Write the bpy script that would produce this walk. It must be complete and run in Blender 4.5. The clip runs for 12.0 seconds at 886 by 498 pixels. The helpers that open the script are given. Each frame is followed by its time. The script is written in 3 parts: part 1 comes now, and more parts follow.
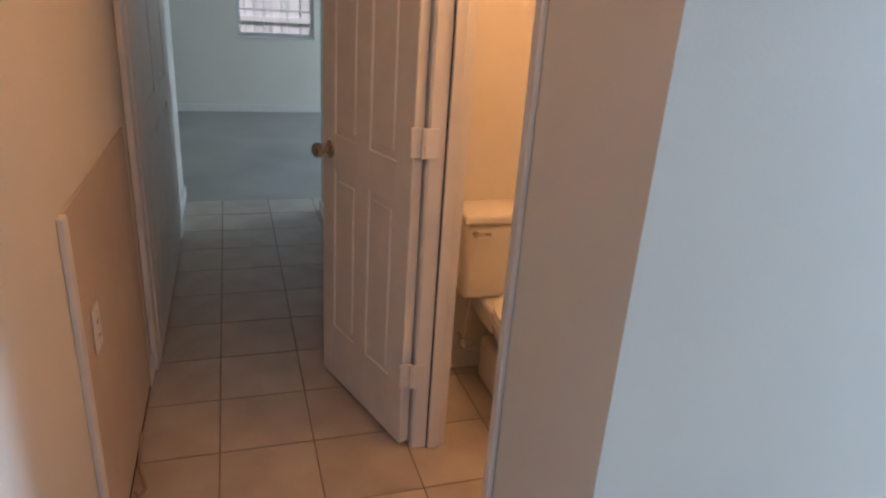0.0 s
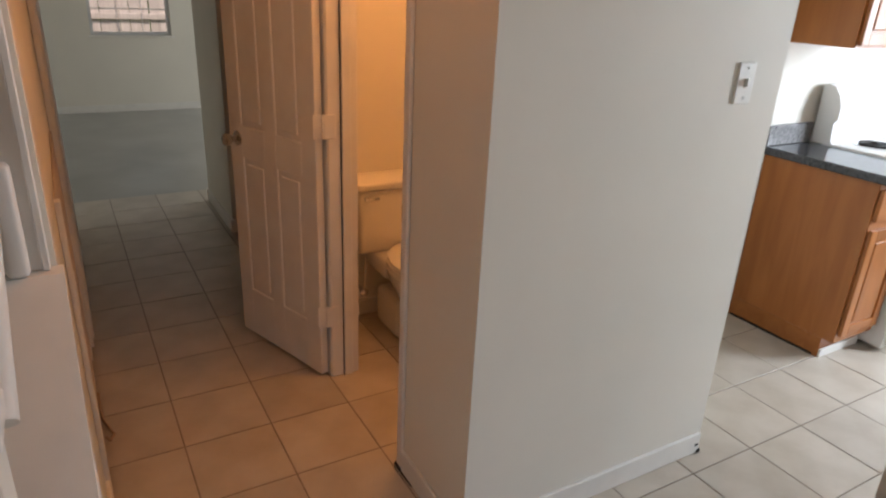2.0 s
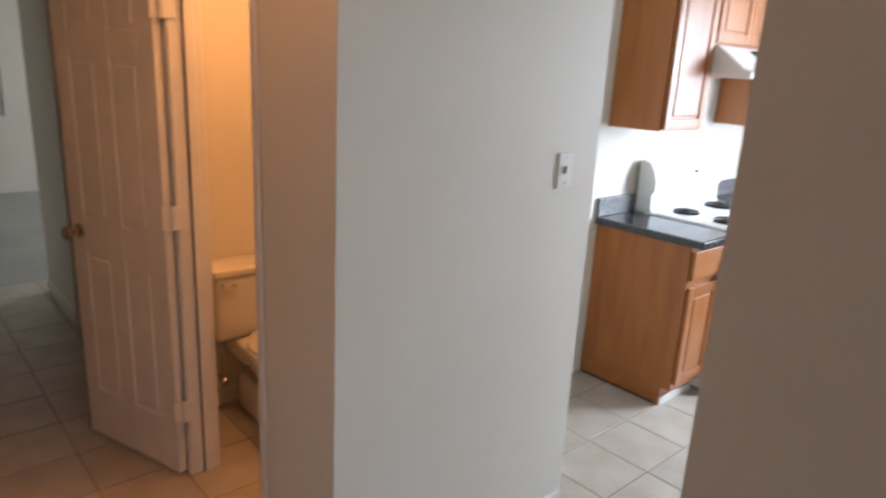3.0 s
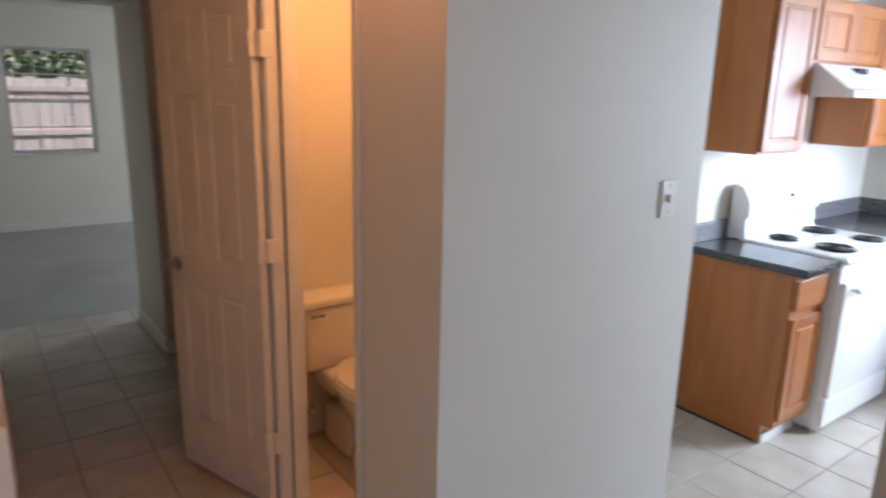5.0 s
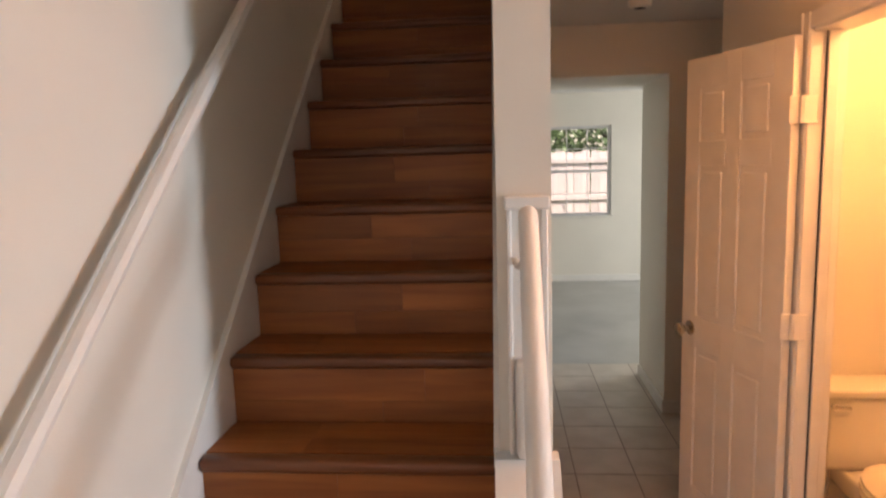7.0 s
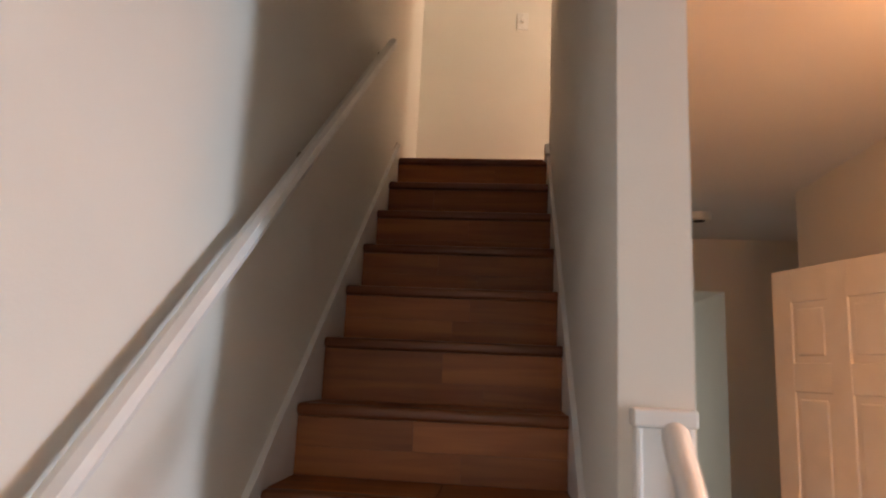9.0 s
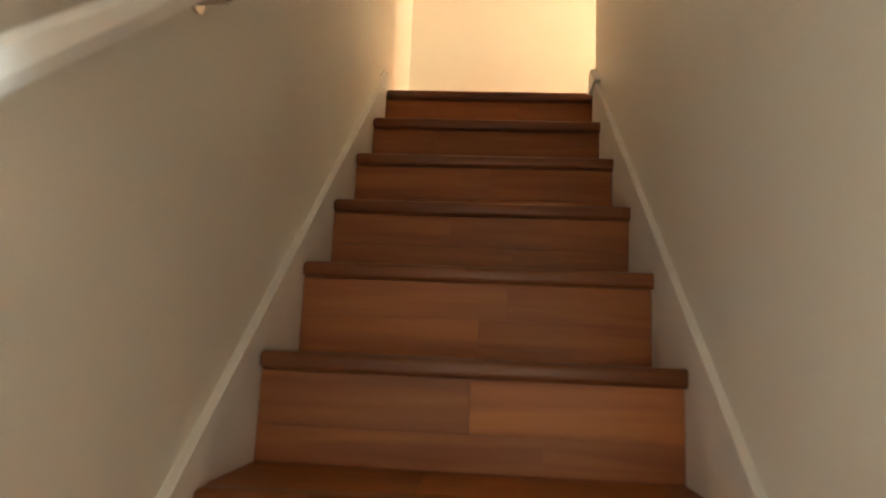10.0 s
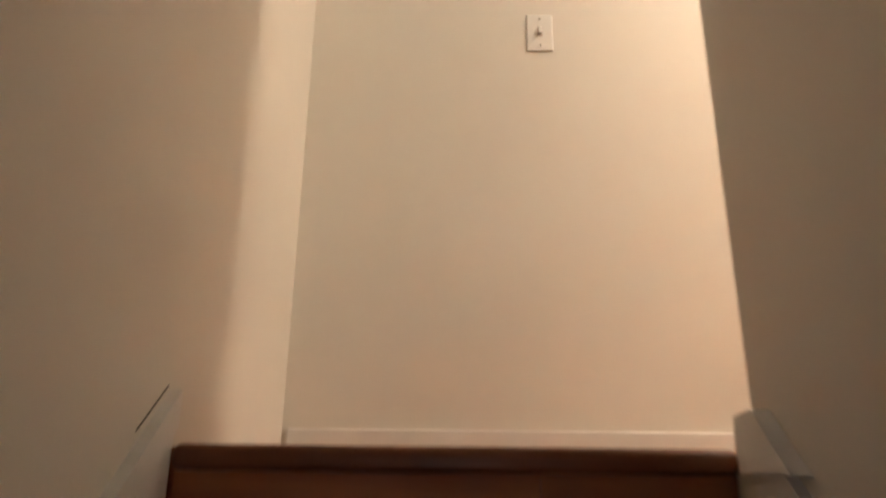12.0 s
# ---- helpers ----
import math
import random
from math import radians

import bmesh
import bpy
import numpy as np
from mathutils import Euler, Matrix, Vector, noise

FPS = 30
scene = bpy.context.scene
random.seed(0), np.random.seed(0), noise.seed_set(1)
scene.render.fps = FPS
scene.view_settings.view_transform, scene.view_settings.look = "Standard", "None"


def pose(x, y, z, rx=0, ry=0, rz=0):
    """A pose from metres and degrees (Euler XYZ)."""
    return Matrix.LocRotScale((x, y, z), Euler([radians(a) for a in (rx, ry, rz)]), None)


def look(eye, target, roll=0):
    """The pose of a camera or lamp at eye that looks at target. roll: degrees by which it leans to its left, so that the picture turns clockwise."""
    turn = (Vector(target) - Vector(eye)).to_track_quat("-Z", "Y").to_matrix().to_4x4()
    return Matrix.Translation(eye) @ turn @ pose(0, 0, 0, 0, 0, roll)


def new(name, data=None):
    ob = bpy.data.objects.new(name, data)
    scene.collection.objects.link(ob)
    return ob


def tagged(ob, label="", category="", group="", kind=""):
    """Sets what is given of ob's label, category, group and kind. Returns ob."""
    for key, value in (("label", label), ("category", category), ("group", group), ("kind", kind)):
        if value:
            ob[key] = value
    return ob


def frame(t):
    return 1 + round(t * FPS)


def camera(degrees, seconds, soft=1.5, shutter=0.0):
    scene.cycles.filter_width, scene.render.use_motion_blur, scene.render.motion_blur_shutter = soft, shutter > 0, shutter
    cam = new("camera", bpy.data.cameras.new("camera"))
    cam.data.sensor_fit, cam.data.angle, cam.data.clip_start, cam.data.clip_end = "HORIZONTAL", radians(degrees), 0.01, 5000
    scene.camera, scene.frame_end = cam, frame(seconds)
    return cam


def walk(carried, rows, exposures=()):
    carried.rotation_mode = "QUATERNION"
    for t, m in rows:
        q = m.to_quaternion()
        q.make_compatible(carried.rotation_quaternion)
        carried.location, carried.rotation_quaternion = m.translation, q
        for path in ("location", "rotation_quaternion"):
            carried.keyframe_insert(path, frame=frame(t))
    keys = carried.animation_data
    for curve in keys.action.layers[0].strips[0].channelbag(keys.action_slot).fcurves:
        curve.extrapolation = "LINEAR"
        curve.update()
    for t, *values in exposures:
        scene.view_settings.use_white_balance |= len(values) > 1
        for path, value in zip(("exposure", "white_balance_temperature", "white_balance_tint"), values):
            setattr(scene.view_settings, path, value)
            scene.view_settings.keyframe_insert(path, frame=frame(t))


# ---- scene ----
cam = camera(67.9, 12.0, soft=2.0, shutter=0.4)
PATH = [
    (0, look((-0.549, -0.754, 1.479), (0.042, 1.013, 0.752), 4.0)),
    (0.5, look((-0.678, -0.948, 1.519), (0.068, 0.747, 0.765), 4.0)),
    (1, look((-0.813, -1.11, 1.535), (0.028, 0.521, 0.741), 3.6)),
    (1.5, look((-0.868, -1.173, 1.532), (0.03, 0.428, 0.738), 2.0)),
    (2, look((-0.844, -1.244, 1.573), (0.098, 0.355, 0.826), 2.7)),
    (2.5, look((-0.845, -1.298, 1.619), (0.233, 0.252, 0.958), 2.4)),
    (3, look((-0.84, -1.328, 1.652), (0.447, 0.105, 1.116), 3.1)),
    (3.2, look((-0.855, -1.336, 1.67), (0.498, 0.048, 1.166), 2.9)),
    (4.8, look((-0.858, -1.221, 1.659), (0.39, 0.271, 1.193), 1.5)),
    (5, look((-0.894, -1.224, 1.661), (0.255, 0.345, 1.19), 1.3)),
    (5.5, look((-0.89, -1.169, 1.684), (-0.131, 0.619, 1.208), -0.6)),
    (6, look((-0.959, -1.186, 1.694), (-0.586, 0.732, 1.267), -1.4)),
    (6.5, look((-0.996, -1.223, 1.681), (-0.958, 0.741, 1.305), -1.4)),
    (7, look((-1.011, -1.238, 1.682), (-1.189, 0.735, 1.404), -1.7)),
    (7.5, look((-1.023, -1.247, 1.677), (-1.247, 0.741, 1.662), -0.5)),
    (7.7, look((-1.02, -1.241, 1.679), (-1.247, 0.744, 1.761), -0.1)),
    (9.3, look((-1.275, -0.66, 1.634), (-1.458, 1.297, 1.999), 3.2)),
    (9.5, look((-1.322, -0.469, 1.644), (-1.491, 1.498, 1.967), 3.3)),
    (10, look((-1.369, -0.013, 1.727), (-1.513, 1.956, 2.046), 2.6)),
    (10.5, look((-1.416, 0.395, 1.901), (-1.494, 2.36, 2.265), 2.6)),
    (11, look((-1.4, 0.724, 2.174), (-1.4, 2.673, 2.609), 1.5)),
    (11.5, look((-1.366, 1.04, 2.431), (-1.363, 2.965, 2.973), 1.0)),
    (12, look((-1.408, 1.347, 2.664), (-1.419, 3.254, 3.268), 0.6)),
]
EXPOSURES = [(0.0, 0.25, 5700, 18), (0.5, -0.3, 7400, 26), (1.5, -0.1, 7600, 26), (3.0, 0.0, 7000, 26), (5.0, 0.0, 6500, 26), (5.5, 0.15, 7000, 28),
             (6.0, 0.6, 8200, 34), (6.5, 0.95, 8800, 34), (7.0, 1.0, 7500, 28), (7.5, 0.95, 6800, 26), (9.5, 1.0, 7000, 24), (10.0, 2.15, 8000, 14), (10.4, 2.45, 9800, 18), (11.0, 2.3, 9400, 18), (11.5, 1.75, 7600, 16), (12.0, 1.1, 6300, 18)]
walk(cam, PATH, EXPOSURES)

# ---- light ----
SUN_EL, SUN_AZ = 50.0, 200.0
world = bpy.data.worlds.new("sky")
scene.world = world
world.use_nodes = True
wn = world.node_tree.nodes
sky = wn.new("ShaderNodeTexSky")
sky.sky_type = "NISHITA"
sky.sun_disc = False
sky.sun_elevation, sky.sun_rotation = radians(SUN_EL), radians(SUN_AZ)
wn["Background"].inputs["Strength"].default_value = 0.15
world.node_tree.links.new(sky.outputs[0], wn["Background"].inputs["Color"])
sun_data = bpy.data.lights.new("sun", "SUN")
sun_data.energy, sun_data.angle, sun_data.color = 5.0, radians(1.0), (1, 0.95, 0.88)
sun = new("sun", sun_data)
sun.matrix_world = look((-3, 2, 12), (-0.5, 8.5, 0.5))


def area(name, m, w, h, energy, colour):
    data = bpy.data.lights.new(name, "AREA")
    data.shape, data.size, data.size_y, data.energy, data.color = "RECTANGLE", w, h, energy, colour
    ob = new(name, data)
    ob.matrix_world = m
    return ob


def bulb(name, place, energy, colour, radius=0.06):
    data = bpy.data.lights.new(name, "POINT")
    data.energy, data.color, data.shadow_soft_size = energy, colour, radius
    ob = new(name, data)
    ob.location = place
    return ob


DAY = (0.66, 0.87, 1.0)
# added daylight from behind the camera; the front windows are assumed, never in view
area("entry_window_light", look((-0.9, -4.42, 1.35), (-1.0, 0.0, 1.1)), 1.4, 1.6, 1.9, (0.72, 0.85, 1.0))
area("dining_window_light", look((1.9, -4.42, 1.4), (1.2, 0.0, 1.0)), 2.2, 1.6, 3.0, DAY)
area("kitchen_window_light", look((4.02, -1.1, 1.55), (3.3, 0.7, 0.9)), 0.75, 1.2, 150, (0.61, 0.84, 1.0))
# added fill that brightens the back room from an unseen side-wall opening
area("back_room_window_light", look((3.9, 5.6, 1.5), (0.0, 5.2, 0.6)), 1.4, 1.2, 56, (0.80, 0.97, 1.0))
bulb("bathroom_bulb", (0.45, 0.75, 2.2), 15, (1.0, 0.48, 0.17))
# unseen warm lamp, added out of view to warm the hall and door
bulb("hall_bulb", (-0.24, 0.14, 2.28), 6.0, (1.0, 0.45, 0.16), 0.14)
bulb("upper_hall_bulb", (0.3, 1.82, 4.75), 48, (1.0, 0.84, 0.60), 0.12)

# ---- materials ----


def material(name, colour, rough=0.6, metal=0.0, vary=0.06, scale=6.0, bump=0.0, bump_scale=120.0, coat=0.0, random_amount=0.0, second=None):
    """Principled surface with two scales of variation, fine relief and a piece-by-piece shade."""
    mat = bpy.data.materials.new(name)
    mat.use_nodes = True
    nt = mat.node_tree
    n, l = nt.nodes, nt.links
    b = n["Principled BSDF"]
    b.inputs["Metallic"].default_value = metal
    b.inputs["Coat Weight"].default_value = coat
    geo = n.new("ShaderNodeTexCoord")
    big = n.new("ShaderNodeTexNoise")
    big.inputs["Scale"].default_value, big.inputs["Detail"].default_value = scale, 6
    l.new(geo.outputs["Object"], big.inputs["Vector"])
    mix = n.new("ShaderNodeMix")
    mix.data_type = "RGBA"
    other = second or tuple(c * (1 - 3 * vary) for c in colour)
    mix.inputs["A"].default_value, mix.inputs["B"].default_value = (*other, 1), (*colour, 1)
    ramp = n.new("ShaderNodeMapRange")
    ramp.inputs["From Min"].default_value, ramp.inputs["From Max"].default_value = 0.3, 0.65
    l.new(big.outputs["Fac"], ramp.inputs["Value"])
    l.new(ramp.outputs["Result"], mix.inputs["Factor"])
    out = mix.outputs["Result"]
    if random_amount:
        info = n.new("ShaderNodeObjectInfo")
        rr = n.new("ShaderNodeMapRange")
        rr.inputs["To Min"].default_value, rr.inputs["To Max"].default_value = 1 - random_amount, 1 + random_amount
        l.new(info.outputs["Random"], rr.inputs["Value"])
        hsv = n.new("ShaderNodeHueSaturation")
        l.new(rr.outputs["Result"], hsv.inputs["Value"])
        l.new(out, hsv.inputs["Color"])
        out = hsv.outputs["Color"]
    l.new(out, b.inputs["Base Color"])
    fine = n.new("ShaderNodeTexNoise")
    fine.inputs["Scale"].default_value, fine.inputs["Detail"].default_value = bump_scale, 4
    l.new(geo.outputs["Object"], fine.inputs["Vector"])
    rg = n.new("ShaderNodeMapRange")
    rg.inputs["To Min"].default_value, rg.inputs["To Max"].default_value = max(rough - 0.08, 0.03), min(rough + 0.08, 1)
    l.new(big.outputs["Fac"], rg.inputs["Value"])
    l.new(rg.outputs["Result"], b.inputs["Roughness"])
    if bump:
        bp = n.new("ShaderNodeBump")
        bp.inputs["Strength"].default_value, bp.inputs["Distance"].default_value = bump, 0.004
        l.new(fine.outputs["Fac"], bp.inputs["Height"])
        l.new(bp.outputs["Normal"], b.inputs["Normal"])
    return mat


def wood(name, dark, light, rough=0.4, along="X", grain=9.0, random_amount=0.25, coat=0.0):
    """Wood with grain stretched along one axis and a shade of its own for each piece."""
    mat = bpy.data.materials.new(name)
    mat.use_nodes = True
    nt = mat.node_tree
    n, l = nt.nodes, nt.links
    b = n["Principled BSDF"]
    b.inputs["Coat Weight"].default_value, b.inputs["Coat Roughness"].default_value = coat, 0.25
    tc = n.new("ShaderNodeTexCoord")
    mp = n.new("ShaderNodeMapping")
    s = {"X": (1.2, grain * 2, grain * 2), "Y": (grain * 2, 1.2, grain * 2), "Z": (grain * 2, grain * 2, 1.2)}[along]
    mp.inputs["Scale"].default_value = s
    info = n.new("ShaderNodeObjectInfo")
    sh = n.new("ShaderNodeVectorMath")
    sh.operation = "SCALE"
    sh.inputs[0].default_value = (13.0, 7.0, 5.0)
    l.new(info.outputs["Random"], sh.inputs["Scale"])
    l.new(tc.outputs["Object"], mp.inputs["Vector"])
    l.new(sh.outputs["Vector"], mp.inputs["Location"])
    g1 = n.new("ShaderNodeTexNoise")
    g1.inputs["Scale"].default_value, g1.inputs["Detail"].default_value, g1.inputs["Distortion"].default_value = 1.6, 8, 0.6
    l.new(mp.outputs["Vector"], g1.inputs["Vector"])
    g2 = n.new("ShaderNodeTexNoise")
    g2.inputs["Scale"].default_value = 5.0
    l.new(tc.outputs["Object"], g2.inputs["Vector"])
    mix = n.new("ShaderNodeMix")
    mix.data_type = "RGBA"
    mix.inputs["A"].default_value, mix.inputs["B"].default_value = (*dark, 1), (*light, 1)
    rp = n.new("ShaderNodeMapRange")
    rp.inputs["From Min"].default_value, rp.inputs["From Max"].default_value = 0.28, 0.7
    l.new(g1.outputs["Fac"], rp.inputs["Value"])
    l.new(rp.outputs["Result"], mix.inputs["Factor"])
    rr = n.new("ShaderNodeMapRange")
    rr.inputs["To Min"].default_value, rr.inputs["To Max"].default_value = 1 - random_amount, 1 + random_amount
    l.new(info.outputs["Random"], rr.inputs["Value"])
    hsv = n.new("ShaderNodeHueSaturation")
    l.new(rr.outputs["Result"], hsv.inputs["Value"])
    l.new(mix.outputs["Result"], hsv.inputs["Color"])
    l.new(hsv.outputs["Color"], b.inputs["Base Color"])
    rg = n.new("ShaderNodeMapRange")
    rg.inputs["To Min"].default_value, rg.inputs["To Max"].default_value = rough - 0.1, rough + 0.15
    l.new(g2.outputs["Fac"], rg.inputs["Value"])
    l.new(rg.outputs["Result"], b.inputs["Roughness"])
    bp = n.new("ShaderNodeBump")
    bp.inputs["Strength"].default_value, bp.inputs["Distance"].default_value = 0.15, 0.002
    l.new(g1.outputs["Fac"], bp.inputs["Height"])
    l.new(bp.outputs["Normal"], b.inputs["Normal"])
    return mat


M_WALL = material("wall_paint", (0.77, 0.735, 0.66), 0.62, vary=0.015, scale=2.5, bump=0.10, bump_scale=170)
M_CEIL = material("ceiling_paint", (0.78, 0.77, 0.74), 0.8, vary=0.015, scale=2.0, bump=0.25, bump_scale=90)
M_TRIM = material("trim_paint", (0.80, 0.78, 0.74), 0.38, vary=0.025, scale=9, bump=0.05, bump_scale=60)
M_TILE = material("floor_tile", (0.56, 0.50, 0.43), 0.34, vary=0.07, scale=5, bump=0.06, bump_scale=45, random_amount=0.07, second=(0.44, 0.38, 0.31))
M_GROUT = material("grout", (0.31, 0.25, 0.20), 0.9, vary=0.12, scale=14, bump=0.3)
M_CONC = material("bare_floor", (0.40, 0.40, 0.38), 0.32, vary=0.10, scale=1.6, bump=0.08, bump_scale=35)
M_STAIR = wood("stair_laminate", (0.23, 0.064, 0.014), (0.40, 0.130, 0.029), 0.5, "X", 9, 0.15)
M_NOSE = wood("stair_nosing", (0.13, 0.038, 0.012), (0.22, 0.074, 0.025), 0.36, "X", 11, 0.12)
M_OAK = wood("oak_cabinet", (0.32, 0.098, 0.020), (0.42, 0.142, 0.034), 0.38, "Z", 5, 0.08, 0.15)
M_OAKX = wood("oak_cabinet_rail", (0.32, 0.098, 0.020), (0.42, 0.142, 0.034), 0.38, "X", 5, 0.08, 0.15)
M_COUNTER = material("counter_laminate", (0.075, 0.078, 0.088), 0.16, vary=0.2, scale=70, second=(0.016, 0.017, 0.020))
M_SPLASH = material("counter_splash", (0.22, 0.21, 0.21), 0.3, vary=0.2, scale=60, second=(0.06, 0.06, 0.065))
M_ENAMEL = material("white_enamel", (0.83, 0.83, 0.82), 0.18, vary=0.01, scale=3)
M_PORC = material("porcelain", (0.80, 0.77, 0.70), 0.12, vary=0.015, scale=4)
M_PLASTIC = material("plate_plastic", (0.80, 0.79, 0.75), 0.35, vary=0.01, scale=20)
M_BLACK = material("black_iron", (0.018, 0.018, 0.018), 0.5, vary=0.1, scale=30)
M_DARK = material("dark_gap", (0.03, 0.026, 0.022), 0.8, vary=0.1, scale=12)
M_NICKEL = material("satin_nickel", (0.60, 0.55, 0.48), 0.24, 1.0, vary=0.03, scale=20)
M_CHROME = material("chrome", (0.75, 0.75, 0.76), 0.1, 1.0, vary=0.02, scale=20)
M_ALU = material("window_aluminium", (0.62, 0.64, 0.66), 0.35, 0.6, vary=0.04, scale=15)
M_FENCE = wood("weathered_fence", (0.52, 0.47, 0.43), (0.70, 0.65, 0.60), 0.85, "Z", 10, 0.12)
M_LEAF = material("leaves", (0.12, 0.22, 0.07), 0.5, vary=0.15, scale=3, random_amount=0.2)
M_BARK = material("bark", (0.12, 0.09, 0.065), 0.9, vary=0.15, scale=20, bump=0.6)
M_GRASS = material("ground_grass", (0.10, 0.13, 0.05), 0.95, vary=0.15, scale=2, bump=0.5)
M_PANEL = material("bare_panel", (0.58, 0.49, 0.41), 0.7, vary=0.04, scale=4, bump=0.05)
M_CABLE = material("cable_sheath", (0.42, 0.30, 0.22), 0.5, vary=0.05, scale=30)
M_SMOKED = material("smoke_detector_plastic", (0.80, 0.79, 0.74), 0.4, vary=0.01, scale=9)
M_GLASS = bpy.data.materials.new("window_glass")
M_GLASS.use_nodes = True
gb = M_GLASS.node_tree.nodes["Principled BSDF"]
gb.inputs["Transmission Weight"].default_value, gb.inputs["Roughness"].default_value, gb.inputs["IOR"].default_value = 1.0, 0.0, 1.45
M_LAMPGLASS = bpy.data.materials.new("lamp_glass")
M_LAMPGLASS.use_nodes = True
lb = M_LAMPGLASS.node_tree.nodes["Principled BSDF"]
lb.inputs["Emission Color"].default_value, lb.inputs["Emission Strength"].default_value = (1, 0.6, 0.25, 1), 4.0

# ---- builders ----


def box(bm, x0, x1, y0, y1, z0, z1, bevel=0.0, segments=2):
    made = bmesh.ops.create_cube(bm, size=1.0, matrix=Matrix.LocRotScale(((x0 + x1) / 2, (y0 + y1) / 2, (z0 + z1) / 2), None, (x1 - x0, y1 - y0, z1 - z0)))
    if bevel:
        edges = list({e for v in made["verts"] for e in v.link_edges})
        bmesh.ops.bevel(bm, geom=edges, offset=bevel, segments=segments, affect="EDGES", profile=0.5)
    return bm


def prism(bm, outline, axis, a, b):
    """A solid from a closed outline in the plane across axis ('x' takes y,z; 'y' takes x,z; 'z' takes x,y)."""
    def at(p, s):
        return {"x": (s, p[0], p[1]), "y": (p[0], s, p[1]), "z": (p[0], p[1], s)}[axis]
    lo = [bm.verts.new(at(p, a)) for p in outline]
    hi = [bm.verts.new(at(p, b)) for p in outline]
    bm.faces.new(lo)
    bm.faces.new(hi[::-1])
    for i in range(len(lo)):
        j = (i + 1) % len(lo)
        bm.faces.new((lo[i], hi[i], hi[j], lo[j]))
    bmesh.ops.recalc_face_normals(bm, faces=bm.faces)
    return bm


def tube(bm, p, q, r, r2=None, n=16):
    p, q = Vector(p), Vector(q)
    m = Matrix.Translation((p + q) / 2) @ (q - p).to_track_quat("Z", "Y").to_matrix().to_4x4()
    bmesh.ops.create_cone(bm, cap_ends=True, segments=n, radius1=r, radius2=r if r2 is None else r2, depth=(q - p).length, matrix=m)
    return bm


def lathe(bm, centre, profile, n=24, sx=1.0, sy=1.0, axis="z"):
    """Turned shape: profile of (radius, height) round an axis through centre."""
    rings = []
    for r, h in profile:
        ring = []
        for i in range(n):
            a = 2 * math.pi * i / n
            u, v = r * math.cos(a) * sx, r * math.sin(a) * sy
            w = {"z": (u, v, h), "x": (h, u, v), "y": (u, h, v)}[axis]
            ring.append(bm.verts.new(Vector(centre) + Vector(w)))
        rings.append(ring)
    for a, b in zip(rings, rings[1:]):
        for i in range(n):
            bm.faces.new((a[i], a[(i + 1) % n], b[(i + 1) % n], b[i]))
    bm.faces.new(rings[0][::-1])
    bm.faces.new(rings[-1])
    bmesh.ops.recalc_face_normals(bm, faces=bm.faces)
    return bm


def mesh(name, bm, mat, smooth=False):
    me = bpy.data.meshes.new(name)
    if smooth:
        for f in bm.faces:
            f.smooth = True
    bm.to_mesh(me)
    bm.free()
    me.materials.append(mat)
    return me


def part(name, bm, mat, parent=None, label="", smooth=False):
    ob = new(name, mesh(name, bm, mat, smooth))
    if smooth:
        ob.data.set_sharp_from_angle(angle=radians(40))
    if parent is not None:
        ob.parent = parent
    if label:
        tagged(ob, label)
    return ob


def setting(name, bm, mat, label, category):
    return tagged(part(name, bm, mat), label, category, kind="structure")


def thing(name, label, category, group="", kind="", at=(0, 0, 0)):
    ob = new(name)
    ob.empty_display_size = 0.1
    ob.location = at
    return tagged(ob, label, category, group, kind)


B = bmesh.new
CEIL, TOP = 2.44, 5.10
RISE, RUN, N1Y = 0.191, 0.2234, 2.245
LAND = 14 * RISE
XL, XR = -1.767, -1.022
HL = -0.902

# ---- walls ----
bm = B()
box(bm, 0, 0.11, 0, 0.41, 0, CEIL)
box(bm, 0, 0.11, 0.41, 1.058, 2.065, CEIL)
box(bm, 0, 0.10, 1.058, 1.94, 0, CEIL)
setting("wall_hall", bm, M_WALL, "off-white painted hall wall with the bathroom doorway", "wall")
bm = B()
box(bm, 0.11, 1.048, 0.0, 0.11, 0, CEIL)
box(bm, 0.903, 1.048, 0.11, 1.94, 0, CEIL)
bmesh.ops.bevel(bm, geom=[e for e in bm.edges if abs(e.verts[0].co.z - e.verts[1].co.z) > 1 and e.verts[0].co.x > 1.0 and e.verts[0].co.y < 0.01], offset=0.02, segments=4, affect="EDGES")
setting("wall_kitchen_corner", bm, M_WALL, "white painted wall with rounded corner beside the kitchen", "wall")
bm = B()
box(bm, 0.10, 0.903, 1.525, 1.94, 0, CEIL)
setting("wall_bathroom_back", bm, M_WALL, "painted bathroom wall behind the toilet", "wall")
bm = B()
box(bm, 1.048, 4.18, 0.72, 0.83, 0, CEIL)
setting("wall_kitchen_back", bm, M_WALL, "white kitchen wall behind the stove", "wall")
bm = B()
box(bm, 4.07, 4.18, -4.5, -1.75, 0, CEIL)
box(bm, 4.07, 4.18, -0.65, 0.72, 0, CEIL)
box(bm, 4.07, 4.18, -1.75, -0.65, 0, 0.92)
box(bm, 4.07, 4.18, -1.75, -0.65, 2.18, CEIL)
setting("wall_kitchen_side", bm, M_WALL, "white kitchen side wall with a window opening", "wall")
bm = B()
box(bm, 0.0, 0.11, -4.5, -0.947, 0, CEIL)
setting("wall_entry", bm, M_WALL, "shaded painted wall ending at the kitchen passage", "wall")
# unseen wall, with openings assumed for the two added daylight lamps
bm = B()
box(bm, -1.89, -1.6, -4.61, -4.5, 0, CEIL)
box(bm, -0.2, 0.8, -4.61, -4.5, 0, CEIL)
